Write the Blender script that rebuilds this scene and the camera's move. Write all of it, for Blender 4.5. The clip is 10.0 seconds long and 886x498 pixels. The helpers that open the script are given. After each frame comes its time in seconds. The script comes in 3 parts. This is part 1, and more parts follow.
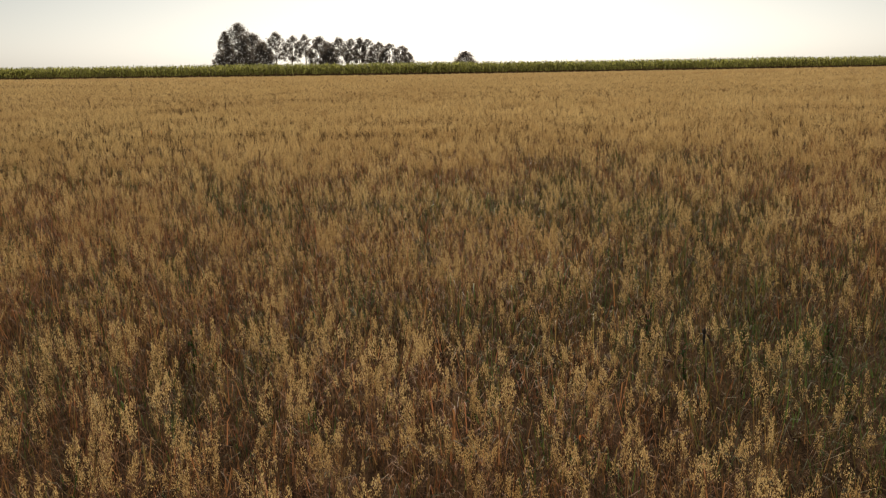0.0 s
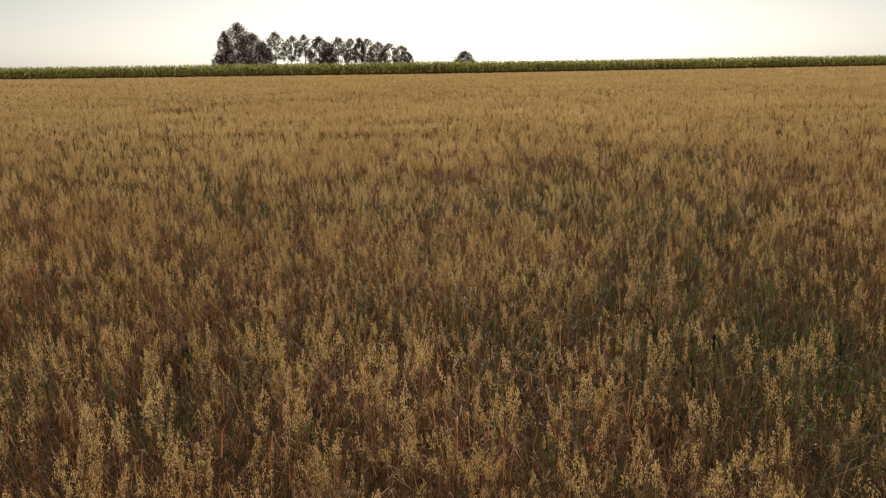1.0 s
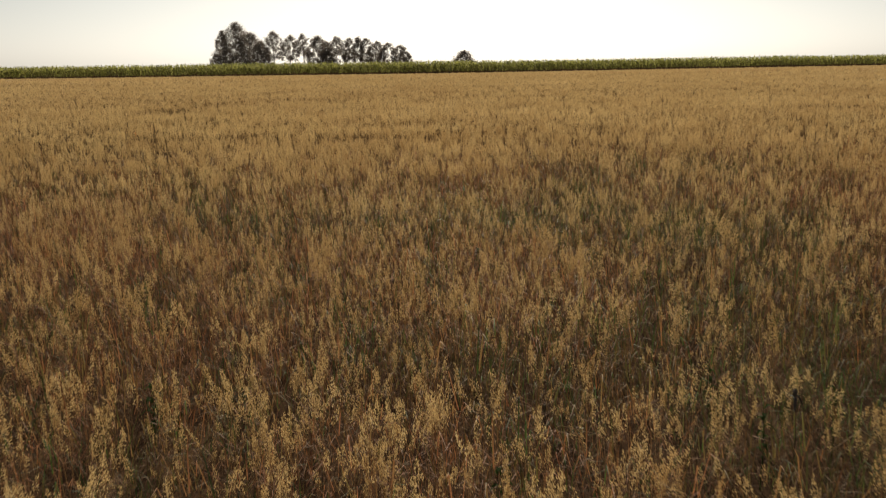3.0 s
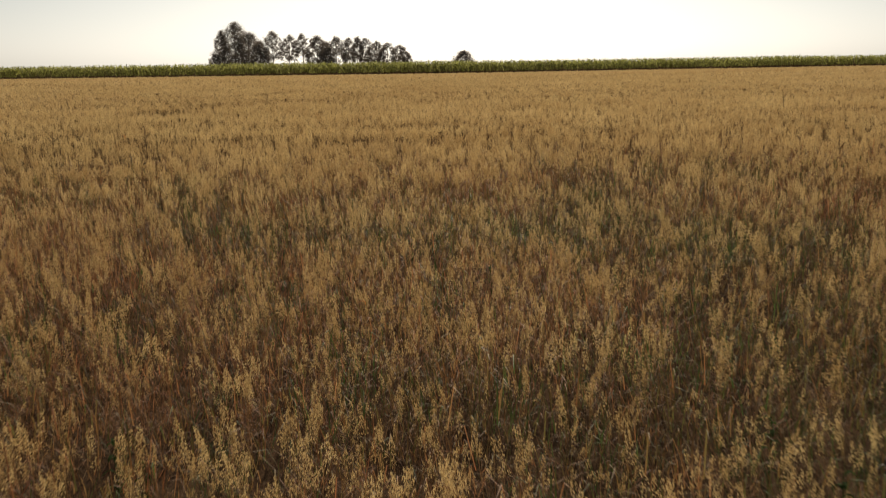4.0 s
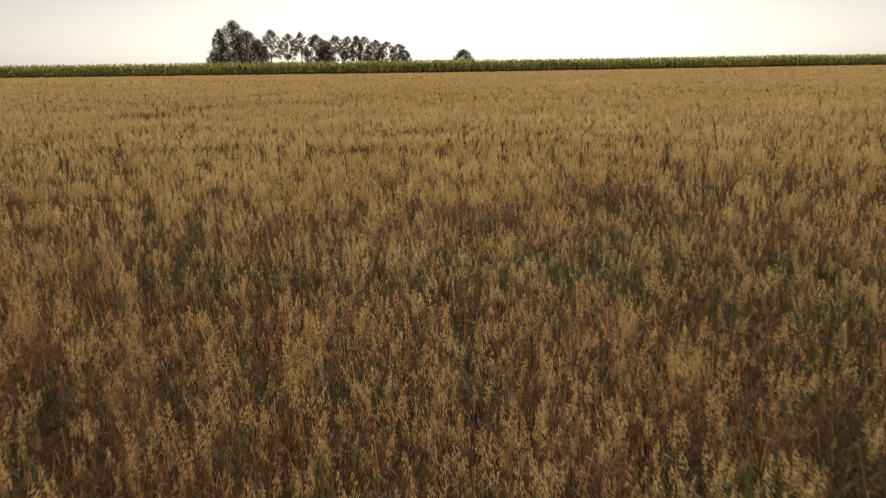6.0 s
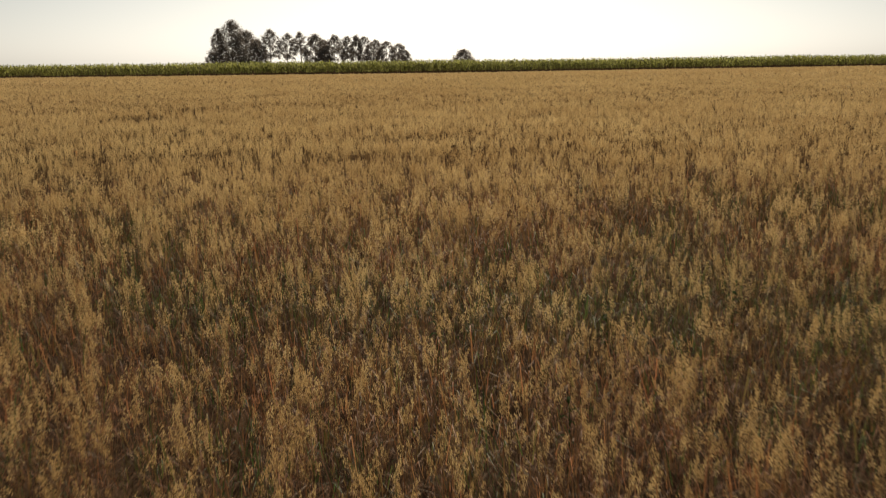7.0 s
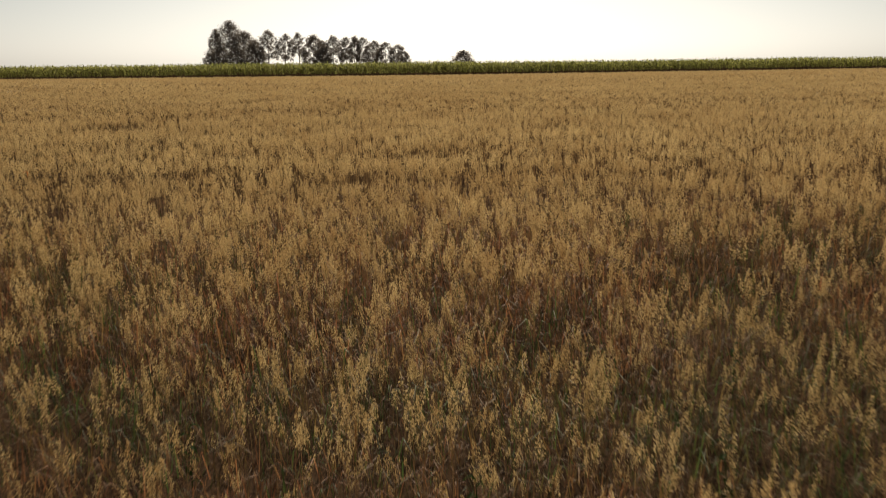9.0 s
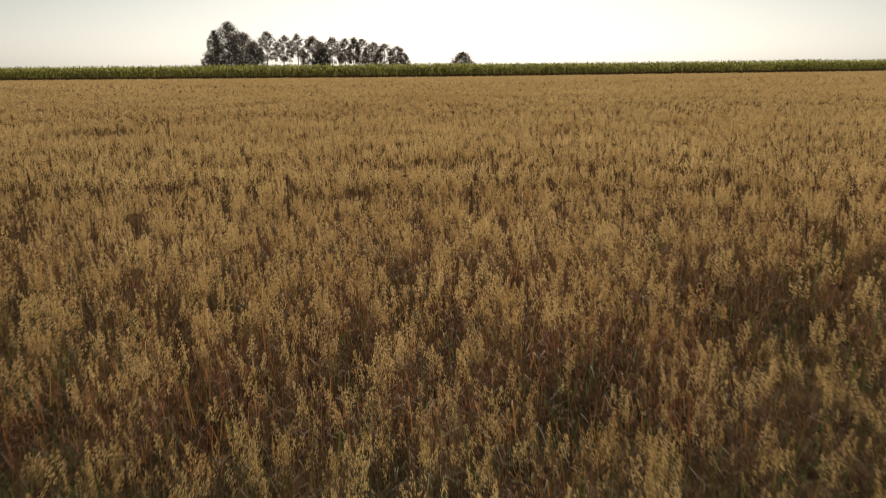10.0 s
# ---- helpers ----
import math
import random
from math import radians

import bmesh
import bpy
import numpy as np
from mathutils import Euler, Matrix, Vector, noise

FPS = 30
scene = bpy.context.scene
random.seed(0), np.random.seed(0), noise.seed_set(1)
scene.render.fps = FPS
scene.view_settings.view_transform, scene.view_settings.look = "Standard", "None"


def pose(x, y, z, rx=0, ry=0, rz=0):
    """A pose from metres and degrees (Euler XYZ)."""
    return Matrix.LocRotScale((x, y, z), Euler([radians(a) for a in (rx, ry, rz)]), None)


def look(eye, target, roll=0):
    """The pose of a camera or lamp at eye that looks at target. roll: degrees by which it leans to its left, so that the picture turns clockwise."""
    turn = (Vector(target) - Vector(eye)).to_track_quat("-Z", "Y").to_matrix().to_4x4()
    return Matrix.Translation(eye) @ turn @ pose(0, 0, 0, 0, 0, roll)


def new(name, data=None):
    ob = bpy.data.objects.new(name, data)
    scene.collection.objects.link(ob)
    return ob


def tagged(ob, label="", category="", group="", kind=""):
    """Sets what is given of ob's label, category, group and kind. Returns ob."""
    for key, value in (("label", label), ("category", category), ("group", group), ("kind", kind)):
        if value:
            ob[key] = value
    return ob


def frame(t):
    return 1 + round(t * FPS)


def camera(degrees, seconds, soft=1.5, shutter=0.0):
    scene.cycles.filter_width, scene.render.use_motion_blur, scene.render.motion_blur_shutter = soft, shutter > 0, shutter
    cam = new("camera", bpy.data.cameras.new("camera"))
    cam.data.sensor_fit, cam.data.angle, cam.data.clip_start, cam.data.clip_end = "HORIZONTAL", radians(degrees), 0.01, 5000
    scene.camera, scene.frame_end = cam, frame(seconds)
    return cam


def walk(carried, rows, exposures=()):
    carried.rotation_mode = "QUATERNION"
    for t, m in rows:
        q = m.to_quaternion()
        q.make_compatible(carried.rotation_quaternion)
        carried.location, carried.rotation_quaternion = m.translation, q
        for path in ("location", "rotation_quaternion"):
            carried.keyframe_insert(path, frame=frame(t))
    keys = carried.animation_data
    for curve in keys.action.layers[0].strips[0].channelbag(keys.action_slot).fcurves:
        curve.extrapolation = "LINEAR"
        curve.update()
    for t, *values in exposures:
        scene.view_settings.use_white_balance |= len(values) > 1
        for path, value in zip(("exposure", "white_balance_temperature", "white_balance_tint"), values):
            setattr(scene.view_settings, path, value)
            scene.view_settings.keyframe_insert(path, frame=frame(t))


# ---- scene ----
cam = camera(50.0, 10.0, soft=1.2, shutter=0.65)
# seconds, eye x y z, yaw, pitch, roll
PATH = [
    (0, -0.000, -0.811, 3.131, 0.033, -11.191, -0.730),
    (0.5, -0.005, -0.740, 3.125, 0.033, -11.197, -0.750),
    (1, -0.017, -0.583, 3.117, 0.011, -11.211, -0.753),
    (1.5, -0.034, -0.334, 3.103, -0.004, -11.217, -0.756),
    (2, -0.061, -0.016, 3.089, -0.026, -11.224, -0.768),
    (2.5, -0.097, 0.371, 3.078, -0.048, -11.230, -0.770),
    (4, -0.229, 1.892, 3.061, -0.099, -11.224, -0.747),
    (4.5, -0.278, 2.495, 3.063, -0.114, -11.237, -0.748),
    (5, -0.328, 3.125, 3.070, -0.128, -11.257, -0.740),
    (5.5, -0.382, 3.779, 3.081, -0.150, -11.291, -0.733),
    (7, -0.564, 5.841, 3.111, -0.199, -11.304, -0.658),
    (7.5, -0.621, 6.531, 3.128, -0.221, -11.304, -0.641),
    (8, -0.678, 7.232, 3.145, -0.235, -11.290, -0.623),
    (8.5, -0.734, 7.939, 3.169, -0.263, -11.271, -0.615),
    (9, -0.791, 8.655, 3.191, -0.293, -11.244, -0.575),
    (9.5, -0.848, 9.383, 3.208, -0.329, -11.210, -0.519),
    (10, -0.911, 10.107, 3.223, -0.373, -11.156, -0.458),
]


def aimed(x, y, z, yaw, pitch, roll):
    return pose(x, y, z, 90 + pitch, 0, yaw) @ pose(0, 0, 0, 0, 0, roll)


walk(cam, [(t, aimed(*row)) for t, *row in PATH], exposures=[(0, 0.12), (5.5, 0.13), (7.5, 0.07), (10, 0.03)])

# ---- light ----
SUN_AZIMUTH, SUN_HEIGHT = 2.0, 30.0  # degrees to the right of +y, degrees above the horizon
world = bpy.data.worlds.new("sky")
scene.world = world
world.use_nodes = True
wn = world.node_tree.nodes
sky = wn.new("ShaderNodeTexSky")
sky.sky_type = "NISHITA"
sky.sun_disc = False
sky.sun_elevation = radians(SUN_HEIGHT)
sky.sun_rotation = radians(SUN_AZIMUTH)
sky.air_density, sky.dust_density, sky.ozone_density = 0.8, 1.1, 1.5
wn["Background"].inputs["Strength"].default_value = 0.058
haze = wn.new("ShaderNodeHueSaturation")
haze.inputs["Saturation"].default_value = 0.3
world.node_tree.links.new(sky.outputs[0], haze.inputs["Color"])
dusty = wn.new("ShaderNodeMix")
dusty.data_type, dusty.blend_type = "RGBA", "MULTIPLY"
dusty.inputs["Factor"].default_value = 1.0
dusty.inputs["B"].default_value = (1.0, 0.995, 0.94, 1)
world.node_tree.links.new(haze.outputs[0], dusty.inputs["A"])
world.node_tree.links.new(dusty.outputs["Result"], wn["Background"].inputs["Color"])

sun_data = bpy.data.lights.new("sun", "SUN")
sun_data.energy, sun_data.angle, sun_data.color = 3.8, radians(0.6), (1.0, 0.865, 0.66)
sun = new("sun", sun_data)
az, el = radians(SUN_AZIMUTH), radians(SUN_HEIGHT)
sun.matrix_world = look((60 * math.sin(az) * math.cos(el), 60 * math.cos(az) * math.cos(el), 60 * math.sin(el)), (0, 0, 0))

# ---- materials ----


def material(name, low, high, rough=0.7, scale=8.0, thin=0.0, grain=120.0, bump=0.0, by_island=0.55, ripe=None, spec=0.3, rust=None, by_plant=0.0):
    """A leaf, straw, bark or soil: two colours mixed by coarse and fine noise and by island; thin: share of light let through;
    ripe: colour of the unripe plant, mixed in by the attribute ripe; by_plant: weight of the attribute tone."""
    m = bpy.data.materials.new(name)
    m.use_nodes = True
    nt = m.node_tree
    ns, ln = nt.nodes, nt.links
    ns.clear()
    out = ns.new("ShaderNodeOutputMaterial")
    geo = ns.new("ShaderNodeNewGeometry")
    coarse, fine = ns.new("ShaderNodeTexNoise"), ns.new("ShaderNodeTexNoise")
    coarse.inputs["Scale"].default_value, fine.inputs["Scale"].default_value = scale, grain
    coarse.inputs["Detail"].default_value, fine.inputs["Detail"].default_value = 3, 2
    ln.new(geo.outputs["Position"], coarse.inputs["Vector"])
    ln.new(geo.outputs["Position"], fine.inputs["Vector"])
    add = ns.new("ShaderNodeMath")
    add.operation = "MULTIPLY_ADD"
    ln.new(fine.outputs["Fac"], add.inputs[0])
    add.inputs[1].default_value = 0.6
    ln.new(coarse.outputs["Fac"], add.inputs[2])
    far = ns.new("ShaderNodeMapRange")
    far.inputs["From Min"].default_value, far.inputs["From Max"].default_value = 0.45, 1.15
    ln.new(add.outputs[0], far.inputs["Value"])
    fac = far.outputs[0]
    if by_island:
        mixf = ns.new("ShaderNodeMix")
        mixf.inputs["Factor"].default_value = by_island
        ln.new(fac, mixf.inputs["A"])
        ln.new(geo.outputs["Random Per Island"], mixf.inputs["B"])
        fac = mixf.outputs["Result"]
    if by_plant:
        tone = ns.new("ShaderNodeAttribute")
        tone.attribute_name = "tone"
        mixp = ns.new("ShaderNodeMix")
        mixp.inputs["Factor"].default_value = by_plant
        ln.new(fac, mixp.inputs["A"])
        ln.new(tone.outputs["Fac"], mixp.inputs["B"])
        fac = mixp.outputs["Result"]
    mix = ns.new("ShaderNodeMix")
    mix.data_type = "RGBA"
    mix.inputs["A"].default_value, mix.inputs["B"].default_value = (*low, 1), (*high, 1)
    ln.new(fac, mix.inputs["Factor"])
    color = mix.outputs["Result"]
    if ripe:
        at = ns.new("ShaderNodeAttribute")
        at.attribute_name = "ripe"
        green = ns.new("ShaderNodeMix")
        green.data_type = "RGBA"
        green.inputs["A"].default_value = (*ripe, 1)
        ln.new(at.outputs["Fac"], green.inputs["Factor"])
        ln.new(color, green.inputs["B"])
        color = green.outputs["Result"]
    if rust:
        spots = ns.new("ShaderNodeTexNoise")
        spots.inputs["Scale"].default_value, spots.inputs["Detail"].default_value = 2.2, 4
        ln.new(geo.outputs["Position"], spots.inputs["Vector"])
        amount = ns.new("ShaderNodeMapRange")
        amount.inputs["From Min"].default_value, amount.inputs["From Max"].default_value = 0.5, 0.72
        amount.inputs["To Max"].default_value = 0.75
        ln.new(spots.outputs["Fac"], amount.inputs["Value"])
        stain = ns.new("ShaderNodeMix")
        stain.data_type = "RGBA"
        stain.inputs["B"].default_value = (*rust, 1)
        ln.new(amount.outputs[0], stain.inputs["Factor"])
        ln.new(color, stain.inputs["A"])
        color = stain.outputs["Result"]
    bsdf = ns.new("ShaderNodeBsdfPrincipled")
    bsdf.inputs["Roughness"].default_value = rough
    bsdf.inputs["Specular IOR Level"].default_value = spec
    ln.new(color, bsdf.inputs["Base Color"])
    if bump:
        bn = ns.new("ShaderNodeBump")
        bn.inputs["Strength"].default_value, bn.inputs["Distance"].default_value = bump, 0.03
        ln.new(add.outputs[0], bn.inputs["Height"])
        ln.new(bn.outputs[0], bsdf.inputs["Normal"])
    shader = bsdf.outputs[0]
    if thin:
        tr = ns.new("ShaderNodeBsdfTranslucent")
        ln.new(color, tr.inputs["Color"])
        both = ns.new("ShaderNodeMixShader")
        both.inputs[0].default_value = thin
        ln.new(shader, both.inputs[1])
        ln.new(tr.outputs[0], both.inputs[2])
        shader = both.outputs[0]
    ln.new(shader, out.inputs["Surface"])
    return m


SOIL = material("soil", (0.035, 0.022, 0.015), (0.12, 0.075, 0.045), rough=0.95, scale=1.7, grain=40, bump=0.8, by_island=0.0, spec=0.0)
GRAIN = material("ripe_oat_husk", (0.37, 0.215, 0.076), (0.85, 0.645, 0.312), by_island=0.32, by_plant=0.62, rough=0.36, spec=0.7, scale=0.9, thin=0.52, ripe=(0.25, 0.235, 0.075), rust=(0.44, 0.265, 0.10))
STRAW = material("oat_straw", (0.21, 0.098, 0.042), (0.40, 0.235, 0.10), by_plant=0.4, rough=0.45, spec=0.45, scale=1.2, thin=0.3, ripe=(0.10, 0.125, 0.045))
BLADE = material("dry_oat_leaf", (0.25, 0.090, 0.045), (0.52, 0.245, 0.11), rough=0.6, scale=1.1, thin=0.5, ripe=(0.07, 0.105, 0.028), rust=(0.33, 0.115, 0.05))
CANE_LEAF = material("cane_leaf", (0.31, 0.31, 0.085), (0.42, 0.42, 0.13), rough=0.7, scale=0.12, thin=0.72, grain=2.5, spec=0.1)
CANE_DRY = material("cane_trash", (0.13, 0.08, 0.05), (0.25, 0.16, 0.10), rough=0.9, scale=0.5, thin=0.2, grain=9)
# Leaf colour is lifted and greyed to carry the veil of distant haze.
HAZED_EUCALYPT = material("hazed_eucalyptus_leaf", (0.19, 0.165, 0.145), (0.30, 0.26, 0.225), rough=0.8, scale=0.4, thin=0.75, grain=4, spec=0.1)
BARK = material("eucalyptus_bark", (0.13, 0.10, 0.08), (0.28, 0.23, 0.18), rough=0.9, scale=1.5, grain=30, bump=0.3, by_island=0.0)
WEED = material("dead_weed_stalk", (0.055, 0.034, 0.022), (0.15, 0.085, 0.05), rough=0.85, scale=6, thin=0.1)

PALE = material("pale_straw", (0.34, 0.22, 0.10), (0.58, 0.42, 0.22), rough=0.6, scale=9, thin=0.1)
WEED_LEAF = material("weed_leaf", (0.03, 0.06, 0.015), (0.075, 0.12, 0.03), rough=0.75, scale=14, thin=0.4, spec=0.1)
DARK_HEAD = material("dark_object_surface", (0.025, 0.02, 0.016), (0.07, 0.055, 0.042), rough=0.6, scale=30, spec=0.25)
RUST = material("rust_leaf", (0.35, 0.10, 0.02), (0.60, 0.22, 0.05), rough=0.6, scale=20, thin=0.5)

# ---- the lie of the land ----
CROP, EDGE = 0.85, 147.1


def smooth(u):
    u = np.clip(u, 0, 1)
    return u * u * (3 - 2 * u)


def land(x, y):
    """Height of the soil: a gentle rise to a flat crest, falling away beyond the cane."""
    x, y = np.asarray(x, float), np.asarray(y, float)
    yy = np.clip(y, -20, EDGE)
    z = 0.02373 * yy - 0.0001499 * yy**2
    z = z + 0.011 * 25 * np.tanh(x / 25) * (1 - smooth((y - 18.7) / 93.5))
    z = z + 0.0055 * np.clip(x, 0, 100) * smooth((y - 60) / 80)
    over = np.clip(np.hypot(np.maximum(np.abs(x) - 150, 0), np.maximum(y - EDGE - 31, 0) + np.maximum(-y - 60, 0)), 0, None)
    return z - 0.0026 * over


def value_noise(x, y, size, seed):
    """Smooth noise from 0 to 1 with spots of about that size."""
    table = np.random.RandomState(seed).rand(64, 64)
    u, v = np.asarray(x) / size, np.asarray(y) / size
    i, j = np.floor(u).astype(int), np.floor(v).astype(int)
    fu, fv = smooth(u - i), smooth(v - j)
    a, b = table[i % 64, j % 64], table[(i + 1) % 64, j % 64]
    c, d = table[i % 64, (j + 1) % 64], table[(i + 1) % 64, (j + 1) % 64]
    return (a * (1 - fu) + b * fu) * (1 - fv) + (c * (1 - fu) + d * fu) * fv


def bulk(name, verts, tris, mats, slots=None, ripe=None, tone=None):
    """One mesh from numpy arrays of vertices and triangles."""
    me = bpy.data.meshes.new(name)
    me.vertices.add(len(verts))
    me.vertices.foreach_set("co", np.ascontiguousarray(verts, np.float32).ravel())
    me.loops.add(3 * len(tris))
    me.loops.foreach_set("vertex_index", np.ascontiguousarray(tris, np.int32).ravel())
    me.polygons.add(len(tris))
    me.polygons.foreach_set("loop_start", np.arange(0, 3 * len(tris), 3, dtype=np.int32))
    for m in mats:
        me.materials.append(m)
    if slots is not None:
        me.polygons.foreach_set("material_index", np.ascontiguousarray(slots, np.int32))
    for key, values in (("ripe", ripe), ("tone", tone)):
        if values is not None:
            me.attributes.new(key, "FLOAT", "POINT").data.foreach_set("value", np.ascontiguousarray(values, np.float32))
    me.update(calc_edges=True)
    return me


def part(name, bm, mat, parent, label=""):
    me = bpy.data.meshes.new(name)
    bm.to_mesh(me)
    bm.free()
    me.materials.append(mat)
    ob = new(name, me)
    ob.parent = parent
    return tagged(ob, label=label)


# ---- ground ----


def axis(lo, hi, near_lo, near_hi, step):
    inner = np.arange(near_lo, near_hi + step, step)
    grow = np.geomspace(step, max(hi - near_hi, near_lo - lo), 40)
    return np.concatenate([(near_lo - grow)[::-1], inner, near_hi + grow])


gx, gy = axis(-3000, 3000, -40, 40, 1.0), axis(-3000, 3000, -20, 190, 1.2)
GX, GY = np.meshgrid(gx, gy)
gv = np.stack([GX, GY, land(GX, GY)], -1).reshape(-1, 3)
n = len(gx)
k = (np.arange(len(gy) - 1)[:, None] * n + np.arange(n - 1)).ravel()
gt = np.concatenate([np.stack([k, k + 1, k + n + 1], 1), np.stack([k, k + n + 1, k + n], 1)])
ground_mesh = bulk("ground", gv, gt, [SOIL])
ground_mesh.polygons.foreach_set("use_smooth", np.ones(len(gt), bool))
tagged(new("ground", ground_mesh), label="bare brown soil with straw litter under the crop", category="ground", kind="structure")

# ---- the oats ----
rs = np.random.RandomState(7)


class Kit:
    """Triangles of one template plant: vertices, faces, slot of material, and how dry it is at most."""

    def __init__(self):
        self.v, self.f, self.m = [], [], []

    def flake(self, base, along, wide, slot):
        """A husk or a tuft of husks: a slim wedge that comes to a point."""
        n = len(self.v)
        self.v += [base - wide, base + wide, base + along]
        self.f.append((n, n + 1, n + 2))
        self.m.append(slot)

    def blade(self, points, widths, slot):
        """A ribbon along points that ends in a tip; widths are half-width vectors."""
        n = len(self.v)
        for p, w in zip(points[:-1], widths):
            self.v += [p - w, p + w]
        self.v.append(points[-1])
        c = len(points) - 1
        for i in range(c - 1):
            a = n + 2 * i
            self.f += [(a, a + 1, a + 3), (a, a + 3, a + 2)]
            self.m += [slot] * 2
        a = n + 2 * (c - 1)
        self.f.append((a, a + 1, n + 2 * c))
        self.m.append(slot)

    def stem(self, foot, top, r, slot):
        n = len(self.v)
        for p, s in ((foot, r), (top, r * 0.5)):
            self.v += [p + s * np.array((math.cos(q), math.sin(q), 0)) for q in (0.3, 2.4, 4.5)]
        for i in range(3):
            j = (i + 1) % 3
            self.f += [(n + i, n + j, n + 3 + j), (n + i, n + 3 + j, n + 3 + i)]
            self.m += [slot] * 2

    def arrays(self):
        return np.array(self.v), np.array(self.f), np.array(self.m)


def turn_vec(angle):
    return np.array((math.cos(angle), math.sin(angle), 0.0))


def oat_stalk(husks, husk_len, husk_wide, blades, spread, neck_low=0.79):
    """An oat stalk one metre tall with a loose nodding panicle; slots: 0 husk, 1 straw, 2 leaf."""
    kit = Kit()
    nod = turn_vec(rs.uniform(0, 6.28)) * rs.uniform(0.01, 0.07)
    neck, tip = np.array((0, 0, rs.uniform(neck_low, 0.85))) + nod * 0.25, np.array((0, 0, 0.99)) + nod
    up = np.array((0, 0, 1.0))
    w = turn_vec(rs.uniform(0, 3.1)) * 0.0014
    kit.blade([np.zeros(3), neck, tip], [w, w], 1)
    side = rs.uniform(0, 6.28)
    for _ in range(husks):
        u = rs.rand() ** 0.9
        p = neck + (tip - neck) * u
        a = side + rs.normal(0, 1.5)
        r = (spread * (1 - u) ** 0.75 + 0.005) * math.sqrt(rs.uniform(0.02, 1.2))
        base = p + turn_vec(a) * r + up * rs.uniform(-0.015, 0.02)
        droop = (up if rs.rand() < 0.45 else -up) + turn_vec(a) * rs.uniform(-0.1, 0.7)
        along = droop / np.linalg.norm(droop) * husk_len * rs.uniform(0.7, 1.3)
        across = np.cross(along, rs.normal(size=3))
        across *= husk_wide / np.linalg.norm(across)
        kit.flake(base, along, across, 0)
    for _ in range(blades):
        z = rs.uniform(0.12, 0.58)
        a = rs.uniform(0, 6.28)
        out, length = turn_vec(a), rs.uniform(0.14, 0.30)
        w = turn_vec(a + 1.57) * rs.uniform(0.0020, 0.0042)
        p0 = np.array((0, 0, z))
        p1 = p0 + out * length * 0.45 + up * length * rs.uniform(0.1, 0.5)
        p2 = p1 + out * length * 0.4 - up * length * rs.uniform(0.1, 0.8)
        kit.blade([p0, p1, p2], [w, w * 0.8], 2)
    return kit.arrays()


def plume(flakes, size, wide, spread, low, stems, heads=3):
    """A bunch of pointed panicles on its stalks, seen from some way off."""
    kit = Kit()
    spots = [turn_vec(rs.uniform(0, 6.28)) * spread * rs.uniform(0.3, 1.0) for _ in range(heads)]
    tops = [0.97] + [rs.uniform(0.87, 0.96) for _ in range(heads - 1)]
    for i in range(flakes):
        head = i % heads
        u = (i + rs.rand()) / flakes
        r = spread * 0.62 * (1.08 - u) ** 0.7 * rs.uniform(0.1, 1.1)
        p = spots[head] + turn_vec(rs.uniform(0, 6.28)) * r + np.array((0, 0, tops[head] - (0.97 - low) * (1 - u) - 0.45 * size))
        along = np.array((rs.normal(0, 0.24), rs.normal(0, 0.24), rs.uniform(0.6, 1.0))) * size * rs.uniform(0.7, 1.2)
        across = turn_vec(rs.uniform(0, 6.28)) * wide * rs.uniform(0.7, 1.3)
        kit.flake(p, along, across, 0)
    for i in range(stems):
        w = turn_vec(rs.uniform(0, 3.1)) * spread * 0.06
        foot = np.array((rs.normal(0, spread * 0.5), rs.normal(0, spread * 0.5), 0))
        kit.blade([foot, foot * 0.7 + (0, 0, 0.35), np.array((0, 0, 0.74))], [w, w], 1 + i % 2)
    return kit.arrays()


WIND = -0.03  # mean lean of the stalks towards +x, as a share of their height


